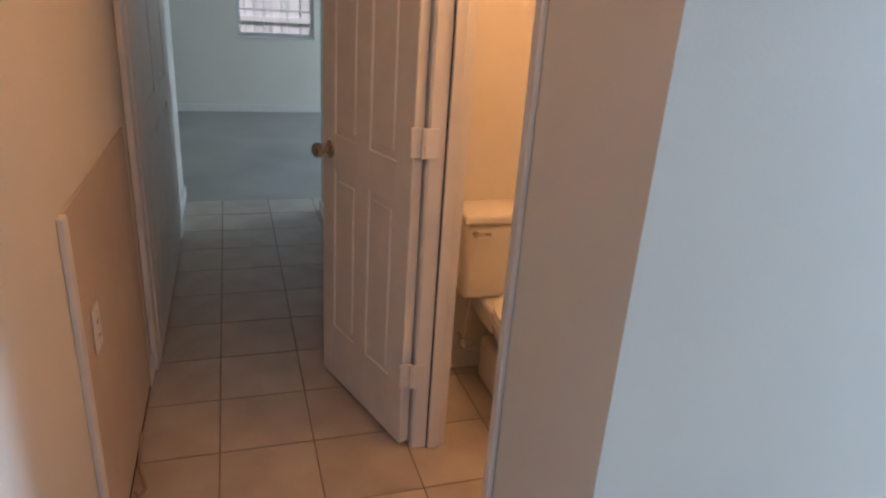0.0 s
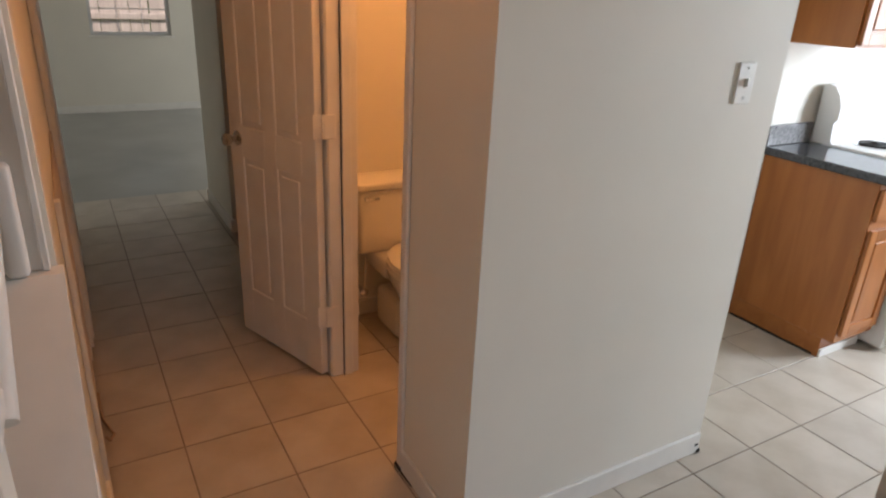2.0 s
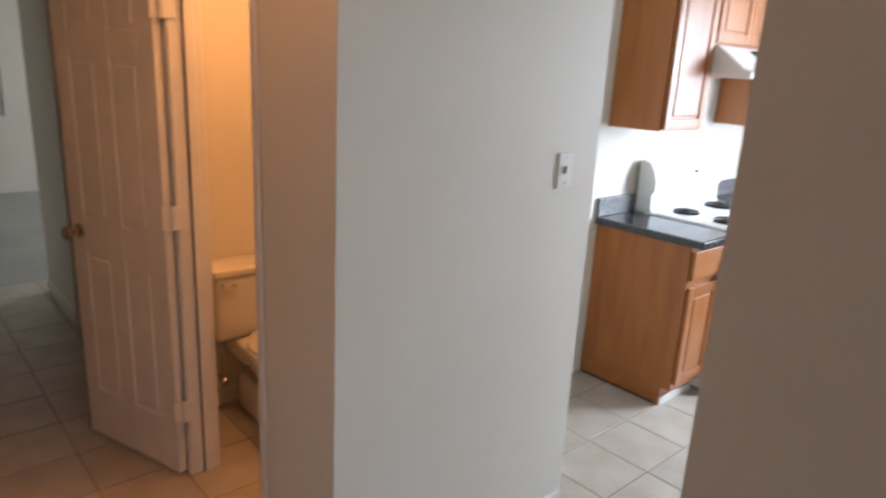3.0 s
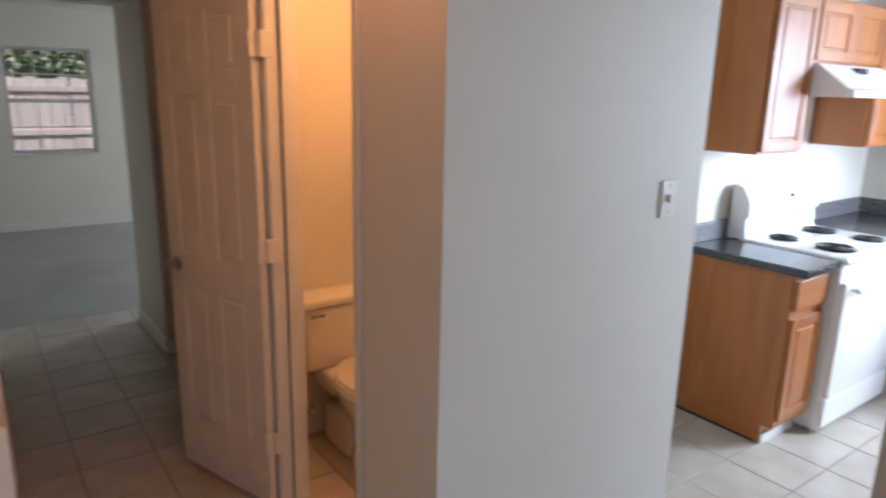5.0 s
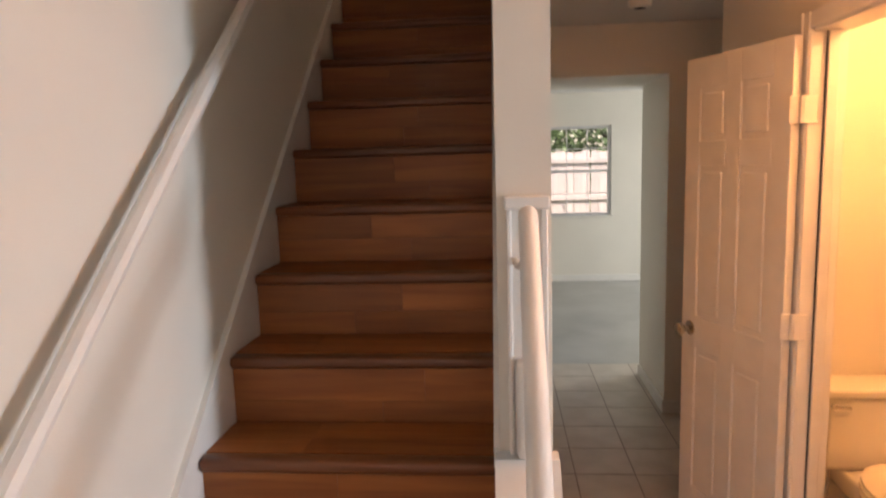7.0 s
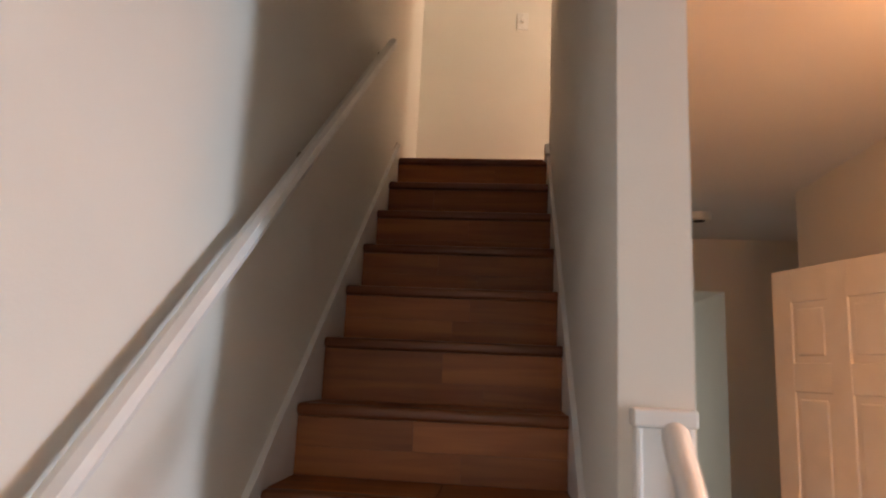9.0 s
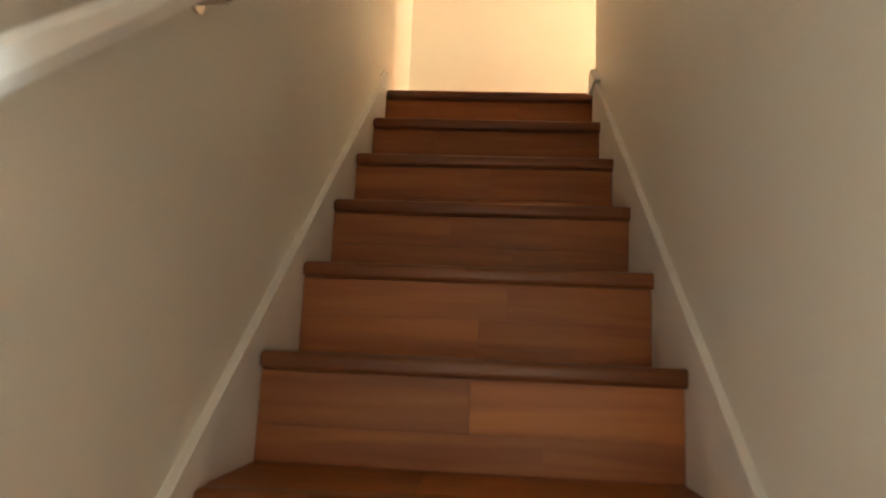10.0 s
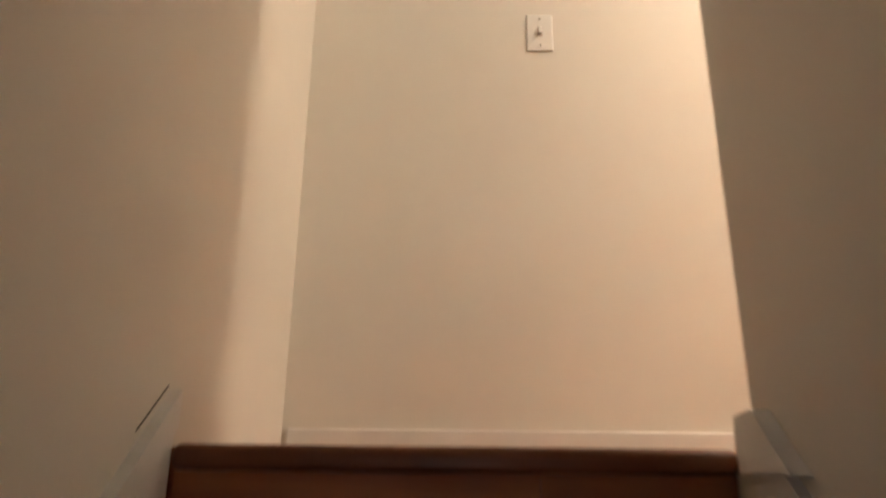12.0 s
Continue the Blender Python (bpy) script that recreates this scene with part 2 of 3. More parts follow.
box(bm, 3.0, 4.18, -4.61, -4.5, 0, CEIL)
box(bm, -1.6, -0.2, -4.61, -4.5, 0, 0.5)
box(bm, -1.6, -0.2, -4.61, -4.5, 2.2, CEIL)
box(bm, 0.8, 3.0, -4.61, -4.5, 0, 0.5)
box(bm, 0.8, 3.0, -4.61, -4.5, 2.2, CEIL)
setting("wall_front", bm, M_WALL, "plain unseen front wall with two assumed window openings", "wall")
bm = B()
box(bm, -1.89, -1.78, -4.5, 2.9, 0, TOP)
setting("wall_stair_outer", bm, M_WALL, "white painted wall along the staircase", "wall")
# stair wall beside the hall
bm = B()
box(bm, XR, HL, 0.207, 2.2, 0, TOP)
box(bm, XR, HL, 2.2, 4.06, 0, CEIL)
box(bm, XR, HL, 2.2, 2.274, CEIL, LAND - 0.006)
setting("wall_stair_inner", bm, M_WALL, "cream painted wall between staircase and hall", "wall")
bm = B()
box(bm, 0.014, 1.31, 2.936, 3.70, 0, CEIL)
box(bm, HL, 0.014, 2.936, 3.70, 2.138, CEIL)
setting("wall_hall_end", bm, M_WALL, "pale painted wall with the opening to the back room", "wall")
bm = B()
box(bm, 1.20, 1.31, 1.94, 2.936, 0, CEIL)
box(bm, 1.048, 1.31, 1.83, 1.94, 0, CEIL)
setting("wall_alcove", bm, M_WALL, "plain painted alcove wall", "wall")
bm = B()
WX0, WX1, WZ0, WZ1 = -0.445, 0.41, 0.862, 2.018
box(bm, -3.0, WX0, 7.45, 7.60, 0, CEIL)
box(bm, WX1, 4.0, 7.45, 7.60, 0, CEIL)
box(bm, WX0, WX1, 7.45, 7.60, 0, WZ0)
box(bm, WX0, WX1, 7.45, 7.60, WZ1, CEIL)
setting("wall_room_back", bm, M_WALL, "pale wall of the back room with one window", "wall")
bm = B()
box(bm, -3.11, -3.0, 3.95, 7.60, 0, CEIL)
box(bm, -3.0, XR, 3.95, 4.06, 0, CEIL)
# these four pieces leave an unseen opening, made up for the back-room fill
box(bm, 4.0, 4.11, 3.59, 4.7, 0, CEIL)
box(bm, 4.0, 4.11, 6.4, 7.60, 0, CEIL)
box(bm, 4.0, 4.11, 4.7, 6.4, 0, 0.9)
box(bm, 4.0, 4.11, 4.7, 6.4, 2.1, CEIL)
box(bm, 1.31, 4.0, 3.59, 3.70, 0, CEIL)
setting("wall_room_sides", bm, M_WALL, "plain painted side walls of the back room", "wall")
# upper floor
bm = B()
box(bm, -1.89, 2.6, 2.9, 3.01, CEIL + 0.02, TOP)
setting("wall_landing", bm, M_WALL, "cream painted wall facing the head of the stairs", "wall")
bm = B()
box(bm, 2.5, 2.6, -0.45, 2.9, LAND, TOP)
box(bm, -0.902, 2.6, -0.56, -0.45, LAND, TOP)
box(bm, -1.78, -0.902, -0.56, -0.45, CEIL + 0.14, TOP)
box(bm, XR, HL, -0.45, 0.207, LAND, TOP)
setting("wall_upper_hall", bm, M_WALL, "plain painted walls round the upper hall", "wall")
bm = B()
box(bm, -1.89, 2.6, -0.56, 3.01, TOP, TOP + 0.1)
setting("ceiling_upper", bm, M_CEIL, "plain painted upper ceiling", "ceiling")
bm = B()
box(bm, HL + 0.002, 4.18, -4.61, 3.70, CEIL, CEIL + 0.12)
box(bm, -1.89, HL + 0.002, -4.61, -0.45, CEIL, CEIL + 0.12)
box(bm, XR, HL + 0.002, -0.45, 0.207, CEIL, CEIL + 0.12)
setting("ceiling_lower", bm, M_CEIL, "textured off-white hall ceiling", "ceiling")
bm = B()
box(bm, -3.11, 4.11, 3.70, 7.60, CEIL, CEIL + 0.12)
setting("ceiling_room", bm, M_CEIL, "plain back room ceiling", "ceiling")
bm = B()
box(bm, HL, 2.5, -0.45, 2.2, CEIL + 0.13, LAND)
box(bm, XL - 0.013, 2.5, 2.275, 2.9, CEIL + 0.13, LAND)
box(bm, HL, 2.5, 2.2, 2.275, CEIL + 0.13, LAND)
setting("floor_upper", bm, M_STAIR, "brown laminate floor of the upper hall", "floor")

# ---- floors ----
floor_ob = setting("floor", box(B(), -1.89, 4.18, -4.61, 3.95, -0.12, -0.0022), M_GROUT, "beige square ceramic tile floor with dark grout", "floor")
setting("floor_room", box(B(), -3.11, 4.11, 3.95, 7.60, -0.12, 0.0), M_CONC, "bare smooth grey floor of the back room", "floor")
setting("ground", box(B(), -400, 400, 7.60, 400, -0.4, -0.15), M_GRASS, "grassy ground outside behind the house", "ground")

# ---- baseboards and trim ----


def base_y(bm, x0, x1, y, side, h=0.085, t=0.013, z=0.0):
    """Baseboard along x on a wall face at y; side -1 faces -y."""
    a, b = (y - t, y) if side < 0 else (y, y + t)
    box(bm, x0, x1, a, b, z, z + h, 0.004)


def base_x(bm, y0, y1, x, side, h=0.085, t=0.013, z=0.0):
    a, b = (x - t, x) if side < 0 else (x, x + t)
    box(bm, a, b, y0, y1, z, z + h, 0.004)


bm = B()
base_y(bm, -0.013, 1.02, 0.0, -1)
base_x(bm, 0.0, 0.405, 0.0, -1)
setting("baseboard_corner", bm, M_TRIM, "white painted baseboard round the wall corner", "baseboard")
bm = B()
base_x(bm, -0.70, 0.70, HL, 1)
base_x(bm, 1.60, 1.72, HL, 1)
base_x(bm, 3.30, 4.06, HL, 1)
base_x(bm, 2.936, 3.70, 0.014, -1)
base_y(bm, 0.0, 0.25, 2.936, -1)
base_x(bm, 1.14, 1.93, 0.0, -1)
setting("baseboard_hall", bm, M_TRIM, "white painted hall baseboard", "baseboard")
bm = B()
base_y(bm, -3.0, 4.0, 7.45, -1)
base_y(bm, XL, 2.5, 2.9, -1, h=0.05, z=LAND)
setting("baseboard_far", bm, M_TRIM, "white painted baseboard on far walls", "baseboard")

# ---- bathroom doorway frame ----
frame_ob = thing("door_1", "white painted bathroom door frame with brass-free painted hinges", "door frame", kind="structure")
part("jamb", box(B(), -0.012, 0.106, 1.040, 1.058, 0, 2.05, 0.003), M_TRIM, frame_ob)
part("jamb", box(B(), -0.004, 0.114, 0.41, 0.425, 0, 2.05, 0.003), M_TRIM, frame_ob)
part("jamb", box(B(), -0.004, 0.114, 0.425, 1.040, 2.045, 2.065, 0.003), M_TRIM, frame_ob)
part("stop", box(B(), 0.040, 0.075, 1.027, 1.040, 0, 2.045, 0.003), M_TRIM, frame_ob)
part("stop", box(B(), 0.040, 0.075, 0.425, 0.437, 0, 2.045, 0.003), M_TRIM, frame_ob)
bm = B()
box(bm, -0.016, -0.001, 1.046, 1.105, 0, 2.11, 0.004)
box(bm, -0.021, -0.012, 1.088, 1.105, 0, 2.11, 0.003)
part("casing", bm, M_TRIM, frame_ob)
# dark strip that paints in the crease shade next to the stop
part("stop_gap", box(B(), 0.0362, 0.0395, 1.0345, 1.0402, 0, 2.045), M_DARK, frame_ob, "dark strip for the shade in the crease beside the door stop")
part("casing", box(B(), -0.014, -0.001, 0.385, 0.418, 0, 2.11, 0.004), M_TRIM, frame_ob)
part("casing", box(B(), -0.014, -0.001, 0.418, 1.046, 2.055, 2.11, 0.004), M_TRIM, frame_ob)
part("strike_plate", box(B(), -0.006, 0.036, 0.4255, 0.434, 0.90, 0.96, 0.002, 1), M_DARK, frame_ob, "dark worn strike plate")

# ---- doors ----


def panel_door(name, width, height, label, mat=M_TRIM, thick=0.035):
    """Six-panel door with the hinge edge at the origin, running along +x; both faces panelled."""
    root = thing(name, label, "door")
    stile, mid = 0.095 * width / 0.61, 0.085 * width / 0.61
    zs = [(0.0, 0.23), (0.84, 0.98), (1.60, 1.70), (height - 0.12, height)]
    bm = B()
    box(bm, 0.004, width - 0.004, -thick / 2 + 0.006, thick / 2 - 0.006, 0.004, height - 0.004)
    for x0, x1 in ((0, stile), (width / 2 - mid / 2, width / 2 + mid / 2), (width - stile, width)):
        box(bm, x0, x1, -thick / 2, thick / 2, 0, height, 0.0025, 1)
    for z0, z1 in zs:
        for x0, x1 in ((stile - 0.003, width / 2 - mid / 2 + 0.003), (width / 2 + mid / 2 - 0.003, width - stile + 0.003)):
            box(bm, x0, x1, -thick / 2 + 0.0004, thick / 2 - 0.0004, z0 + 0.0006, z1 - 0.0006, 0.0025, 1)
    part("leaf", bm, mat, root)
    for (_, z0), (z1, _) in zip(zs, zs[1:]):
        for x0, x1 in ((stile, width / 2 - mid / 2), (width / 2 + mid / 2, width - stile)):
            bm = B()
            box(bm, x0 + 0.022, x1 - 0.022, -thick / 2 + 0.001, thick / 2 - 0.001, z0 + 0.022, z1 - 0.022, 0.005, 2)
            part("panel", bm, mat, root)
    return root


def knob(root, x, z, thick=0.035):
    for s in (-1, 1):
        bm = B()
        y = s * thick / 2
        lathe(bm, (x, 0, z), [(0.031, y), (0.031, y + s * 0.004), (0.024, y + s * 0.008), (0.012, y + s * 0.012), (0.011, y + s * 0.030), (0.020, y + s * 0.036), (0.027, y + s * 0.048), (0.026, y + s * 0.060), (0.018, y + s * 0.066)], 24, axis="y")
        part("door_knob", bm, M_NICKEL, root, "round satin nickel knob", True)


LEAF_W, LEAF_H = 0.585, 2.025
bath_door = panel_door("door", LEAF_W, LEAF_H, "white six-panel bathroom door, wide open into the hall")
knob(bath_door, LEAF_W - 0.06, 0.92)
ang = math.degrees(math.atan2(0.555, -0.186))
bath_door.matrix_world = pose(-0.022, 1.066, 0.015, 0, 0, ang) @ pose(0, 0.0175, 0)
for z in (0.29, 1.07, 1.80):
    hinge = thing("hinge", "painted-over steel door hinge on the door edge", "hinge", "bathroom door hinges")
    bm = B()
    tube(bm, (-0.030, 1.042, z - 0.045), (-0.030, 1.042, z + 0.045), 0.0065, n=12)
    part("pin", bm, M_TRIM, hinge, "", True)
    part("plate", box(B(), -0.0275, 0.018, 1.0345, 1.0395, z - 0.045, z + 0.045, 0.002, 1), M_TRIM, hinge)
    bm = B()
    box(bm, -0.066, -0.032, 1.047, 1.052, z - 0.045, z + 0.045, 0.002, 1)
    for dz in (-0.03, 0, 0.03):
        tube(bm, (-0.05 + 0.008 * (dz == 0), 1.044, z + dz), (-0.05 + 0.008 * (dz == 0), 1.048, z + dz), 0.004, n=8)
    part("leaf_plate", bm, M_TRIM, hinge)

# closed door in the hall end wall
end_door = panel_door("door", 0.71, 2.02, "white six-panel door, closed, beside the room opening")
end_door.matrix_world = pose(0.335, 2.917, 0.01)
knob(end_door, 0.65, 0.92)
fr = thing("door_2", "white casing round the closed hall door", "door frame", kind="structure")
part("casing", box(B(), 0.275, 0.330, 2.915, 2.935, 0, 2.10, 0.004), M_TRIM, fr)
part("casing", box(B(), 1.050, 1.105, 2.915, 2.935, 0, 2.10, 0.004), M_TRIM, fr)
part("casing", box(B(), 0.330, 1.050, 2.915, 2.935, 2.045, 2.10, 0.004), M_TRIM, fr)
part("gap", box(B(), 0.331, 1.049, 2.932, 2.9355, 2.030, 2.045), M_DARK, fr)

# closet door in the stair wall
closet_door = panel_door("door", 1.30, 2.02, "white panelled closet door, closed, in the hall wall")
closet_door.matrix_world = pose(HL + 0.012, 1.90, 0.012, 0, 0, 90)
fr = thing("door_3", "white casing round the closet door", "door frame", kind="structure")
part("casing", box(B(), HL + 0.001, HL + 0.030, 1.80, 1.89, 0, 2.11, 0.005), M_TRIM, fr)
part("casing", box(B(), HL + 0.001, HL + 0.024, 1.72, 1.80, 0, 2.11, 0.005), M_TRIM, fr)
part("casing", box(B(), HL + 0.001, HL + 0.030, 3.21, 3.30, 0, 2.11, 0.005), M_TRIM, fr)
part("casing", box(B(), HL + 0.001, HL + 0.030, 1.89, 3.21, 2.04, 2.11, 0.005), M_TRIM, fr)

# ---- staircase ----
stairs = thing("staircase", "straight brown laminate staircase with white skirt boards", "staircase", kind="structure")
rng = random.Random(4)
for k in range(1, 15):
    z, y = LAND - (k - 1) * RISE, N1Y - (k - 1) * RUN
    face = y + 0.022
    if k > 1:
        tread = part("tread", box(B(), XL, XR, y + 0.03, y + RUN + 0.022, z - 0.022, z), M_NOSE, stairs)
        edges = sorted((XL, XR, XL + rng.uniform(0.2, 0.55)))
        for a, b in zip(edges, edges[1:]):
            for y0, y1 in ((y + 0.052, y + 0.138), (y + 0.1385, y + RUN + 0.021)):
                part("plank", box(B(), a + 0.0006, b - 0.0006, y0, y1, z - 0.001, z + 0.003), M_STAIR, tread)
    bm = B()
    box(bm, XL, XR, y, y + 0.05, z - 0.030, z + 0.004, 0.011, 3)
    part("nosing", bm, M_NOSE, stairs, "", True)
    riser = part("riser", box(B(), XL, XR, face + 0.004, face + 0.02, z - RISE, z - 0.025), M_NOSE, stairs)
    zm = z - RISE + 0.075 + rng.uniform(-0.012, 0.012)
    for z0, z1 in ((z - RISE + 0.004, zm), (zm, z - 0.029)):
        cut = XL + rng.choice((0.24, 0.33, 0.42, 0.52)) + rng.uniform(-0.05, 0.05)
        for a, b in ((XL, cut), (cut, XR)):
            part("plank", box(B(), a + 0.0005, b - 0.0005, face, face + 0.0045, z0 + 0.0004, z1 - 0.0004), M_STAIR, riser)
SL = RISE / RUN
YB, YT = N1Y - 13 * RUN, N1Y


def skirt_z(y, up):
    return LAND + (y - N1Y) * SL + up


def skirt(x0, x1, y0, y1, top=0.085):
    bm = B()
    prism(bm, [(y0, max(0, skirt_z(y0, -0.26))), (y1, skirt_z(y1, -0.26)), (y1, skirt_z(y1, top)), (y0, skirt_z(y0, top))], "x", x0, x1)
    part("skirt_board", bm, M_TRIM, stairs, "white painted skirt board")
    bm = B()
    ya, yb = y0 - 0.004, y1 + 0.004
    prism(bm, [(ya, skirt_z(ya, top - 0.043)), (yb, skirt_z(yb, top - 0.043)), (yb, skirt_z(yb, top + 0.007)), (ya, skirt_z(ya, top + 0.007))], "x", x0 - (0.004 if x0 > -1.5 else 0), x1 + (0.004 if x0 < -1.5 else 0))
    part("skirt_bead", bm, M_TRIM, stairs)


skirt(-1.78, XL, YB - 0.05, YT + 0.005, 0.06)
skirt(XR, XR + 0.0105, 0.204, 2.19)
for ob in [o for o in stairs.children if o.name.startswith("skirt") and o.bound_box[0][0] > -1.5]:
    ob.location.x = -0.011
bm = B()
prism(bm, [(2.075, LAND - 0.025), (2.202, LAND - 0.025), (2.202, LAND + 0.042), (2.15, LAND + 0.048), (2.115, LAND + 0.012)], "x", XR - 0.024, XR - 0.001)
setting("trim_landing", bm, M_TRIM, "short baseboard return at the head of the stairs", "trim")

# knee wall, pilaster and newel at the foot
bm = B()
prism(bm, [(-0.44, 0.0), (0.2065, 0.0), (0.2065, 0.985), (0.17, 0.985), (-0.44, 0.985 - 0.61 * SL)], "x", XR, HL)
setting("wall_knee", bm, M_WALL, "low sloped knee wall beside the first steps", "wall")
bm = B()
prism(bm, [(-0.44, 0.987 - 0.61 * SL), (0.17, 0.987), (0.2065, 0.987), (0.2065, 1.006), (0.16, 1.006), (-0.44, 1.006 - 0.60 * SL)], "x", XR - 0.012, HL + 0.012)
setting("trim_knee_cap", bm, M_TRIM, "painted cap board on the sloped knee wall", "trim")
bm = B()
box(bm, -1.000, -0.912, 0.188, 0.2065, 1.008, 1.565, 0.002, 1)
for x0, x1 in ((-1.000, -0.990), (-0.926, -0.912)):
    box(bm, x0, x1, 0.180, 0.190, 1.008, 1.565, 0.002, 1)
box(bm, -1.005, -0.907, 0.172, 0.2065, 1.565, 1.593, 0.004)
setting("trim_pilaster", bm, M_TRIM, "painted boxed trim with cap on the wall end", "trim")
newel = thing("newel_post", "short boxed newel post with a flat cap beside the steps", "newel post")
part("post", box(B(), -1.045, -0.963, -0.525, -0.443, 0, 1.09, 0.004), M_WALL, newel)
part("cap", box(B(), -1.055, -0.953, -0.535, -0.433, 1.09, 1.118, 0.005), M_TRIM, newel)

rail = thing("handrail", "cream painted round handrail sloping to the newel post", "handrail")
rz = lambda y: 1.545 + (y - 0.10) * SL
bm = B()
tube(bm, (-0.956, 0.115, rz(0.115)), (-0.962, -0.45, rz(-0.45)), 0.020, n=24)
bmesh.ops.create_uvsphere(bm, u_segments=20, v_segments=12, radius=0.020, matrix=Matrix.Translation((-0.956, 0.115, rz(0.115))))
part("rail", bm, M_TRIM, rail, "", True)
for y in (0.05,):
    bm = B()
    tube(bm, (-0.957, y, rz(y) - 0.015), (-0.978, y + 0.02, rz(y) - 0.045), 0.008, n=10)
    tube(bm, (-0.978, y + 0.02, rz(y) - 0.045), (-0.982, 0.186, rz(y) - 0.050), 0.008, n=10)
    part("bracket", bm, M_TRIM, rail, "painted rail bracket", True)
bm = B()
box(bm, -0.985, -0.945, 0.150, 0.186, 1.008, 1.235, 0.012, 3)
part("mounting_board", bm, M_TRIM, rail, "round-topped mounting board", True)

wall_rail = thing("handrail", "cream painted wooden handrail fixed along the stair wall", "handrail")
wz = lambda y: 1.530 + 0.84 * (y + 0.05)
bm = B()
y0, y1 = -0.75, 1.71
prof = [(-0.016, -0.016), (0.016, -0.016), (0.020, 0.002), (0.015, 0.022), (0.0, 0.028), (-0.015, 0.022), (-0.020, 0.002)]
ends = [[bm.verts.new((-1.724 + u, y, wz(y) + v)) for u, v in prof] for y in (y0, y1)]
for i in range(len(prof)):
    j = (i + 1) % len(prof)
    bm.faces.new((ends[0][i], ends[0][j], ends[1][j], ends[1][i]))
bm.faces.new(ends[0])
bm.faces.new(ends[1][::-1])
bmesh.ops.recalc_face_normals(bm, faces=bm.faces)
part("rail", bm, M_TRIM, wall_rail)
for y in (-0.5, 0.79, 1.69):
    bm = B()
    tube(bm, (-1.724, y, wz(y) - 0.012), (-1.735, y, wz(y) - 0.045), 0.007, n=10)
    tube(bm, (-1.735, y, wz(y) - 0.045), (-1.778, y, wz(y) - 0.048), 0.007, n=10)
    tube(bm, (-1.774, y, wz(y) - 0.048), (-1.780, y, wz(y) - 0.048), 0.018, n=16)
    part("bracket", bm, M_NICKEL, wall_rail, "dull metal rail bracket", True)

# ---- switches and outlets ----


def plate(name, m, label, category, toggle=True):
    """Cover plate facing -y with a toggle or two sockets."""
    root = thing(name, label, category)
    part("cover", box(B(), -0.036, 0.036, -0.006, 0, -0.058, 0.058, 0.003), M_PLASTIC, root)
    if toggle:
        part("toggle", box(B(), -0.005, 0.005, -0.016, -0.005, -0.008, 0.014, 0.002), M_PLASTIC, root)
        part("slot", box(B(), -0.007, 0.007, -0.0066, -0.0045, -0.013, 0.013), M_PANEL, root, "tan toggle slot")
    else:
        for dz in (-0.02, 0.02):
            s = part("socket", box(B(), -0.016, 0.016, -0.0075, -0.004, dz - 0.014, dz + 0.014, 0.003), M_PLASTIC, root)
            part("slot", box(B(), -0.008, -0.005, -0.008, -0.0065, dz - 0.006, dz + 0.006), M_DARK, s)
            part("slot", box(B(), 0.005, 0.008, -0.008, -0.0065, dz - 0.006, dz + 0.006), M_DARK, s)
    for dz in (-0.042, 0.042):
        bm = B()
        tube(bm, (0, -0.0075, dz), (0, -0.005, dz), 0.003, n=8)
        part("screw", bm, M_CHROME, root)
    root.matrix_world = m
    return root


plate("light_switch", pose(0.858, -0.0005, 1.348), "white toggle light switch on the kitchen corner wall", "light switch")
plate("light_switch", pose(-1.157, 2.8995, 3.782), "white toggle light switch on the landing wall", "light switch")
plate("wall_outlet", pose(HL + 0.0085, 0.845, 0.66, 0, 0, 90), "loose white outlet plate on the low wall panel", "outlet", False)
panel = thing("wall_panel", "tan unpainted low panel covering the hall wall", "wall panel")
part("board", box(B(), HL + 0.0005, HL + 0.008, 0.71, 1.60, 0.03, 1.0, 0.002, 1), M_PANEL, panel)
part("edge_strip", box(B(), HL + 0.0005, HL + 0.016, 0.672, 0.708, 0.0, 1.0, 0.004), M_TRIM, panel, "white edge strip")
part("gap", box(B(), HL + 0.0005, HL + 0.005, 0.71, 1.60, 0.0, 0.03), M_DARK, panel)

# ---- bathroom ----
toilet = thing("toilet", "white porcelain toilet with tank against the wall", "toilet")
CX = 0.475
bm = B()
box(bm, CX - 0.232, CX + 0.232, 1.395, 1.572, 0.40, 0.705, 0.022, 4)
part("tank", bm, M_PORC, toilet, "", True)
bm = B()
box(bm, CX - 0.248, CX + 0.248, 1.380, 1.577, 0.705, 0.742, 0.012, 4)
part("tank_lid", bm, M_PORC, toilet, "", True)
bm = B()
lathe(bm, (CX, 1.16, 0), [(0.115, 0.0), (0.115, 0.03), (0.095, 0.08), (0.10, 0.16), (0.135, 0.26), (0.175, 0.34), (0.185, 0.385), (0.178, 0.398)], 32, 0.98, 1.35)
box(bm, CX - 0.11, CX + 0.11, 1.25, 1.50, 0.0, 0.20, 0.03, 3)
box(bm, CX - 0.15, CX + 0.15, 1.30, 1.54, 0.30, 0.398, 0.02, 3)
part("bowl", bm, M_PORC, toilet, "", True)
bm = B()
lathe(bm, (CX, 1.15, 0), [(0.178, 0.400), (0.188, 0.405), (0.188, 0.418), (0.178, 0.424), (0.125, 0.424), (0.118, 0.416)], 32, 0.98, 1.30)
part("seat", bm, M_PORC, toilet, "white plastic toilet seat", True)
bm = B()
lathe(bm, (CX, 1.15, 0), [(0.176, 0.426), (0.184, 0.430), (0.184, 0.440), (0.170, 0.446)], 32, 0.98, 1.30)
part("seat_lid", bm, M_PORC, toilet, "closed white seat lid", True)
bm = B()
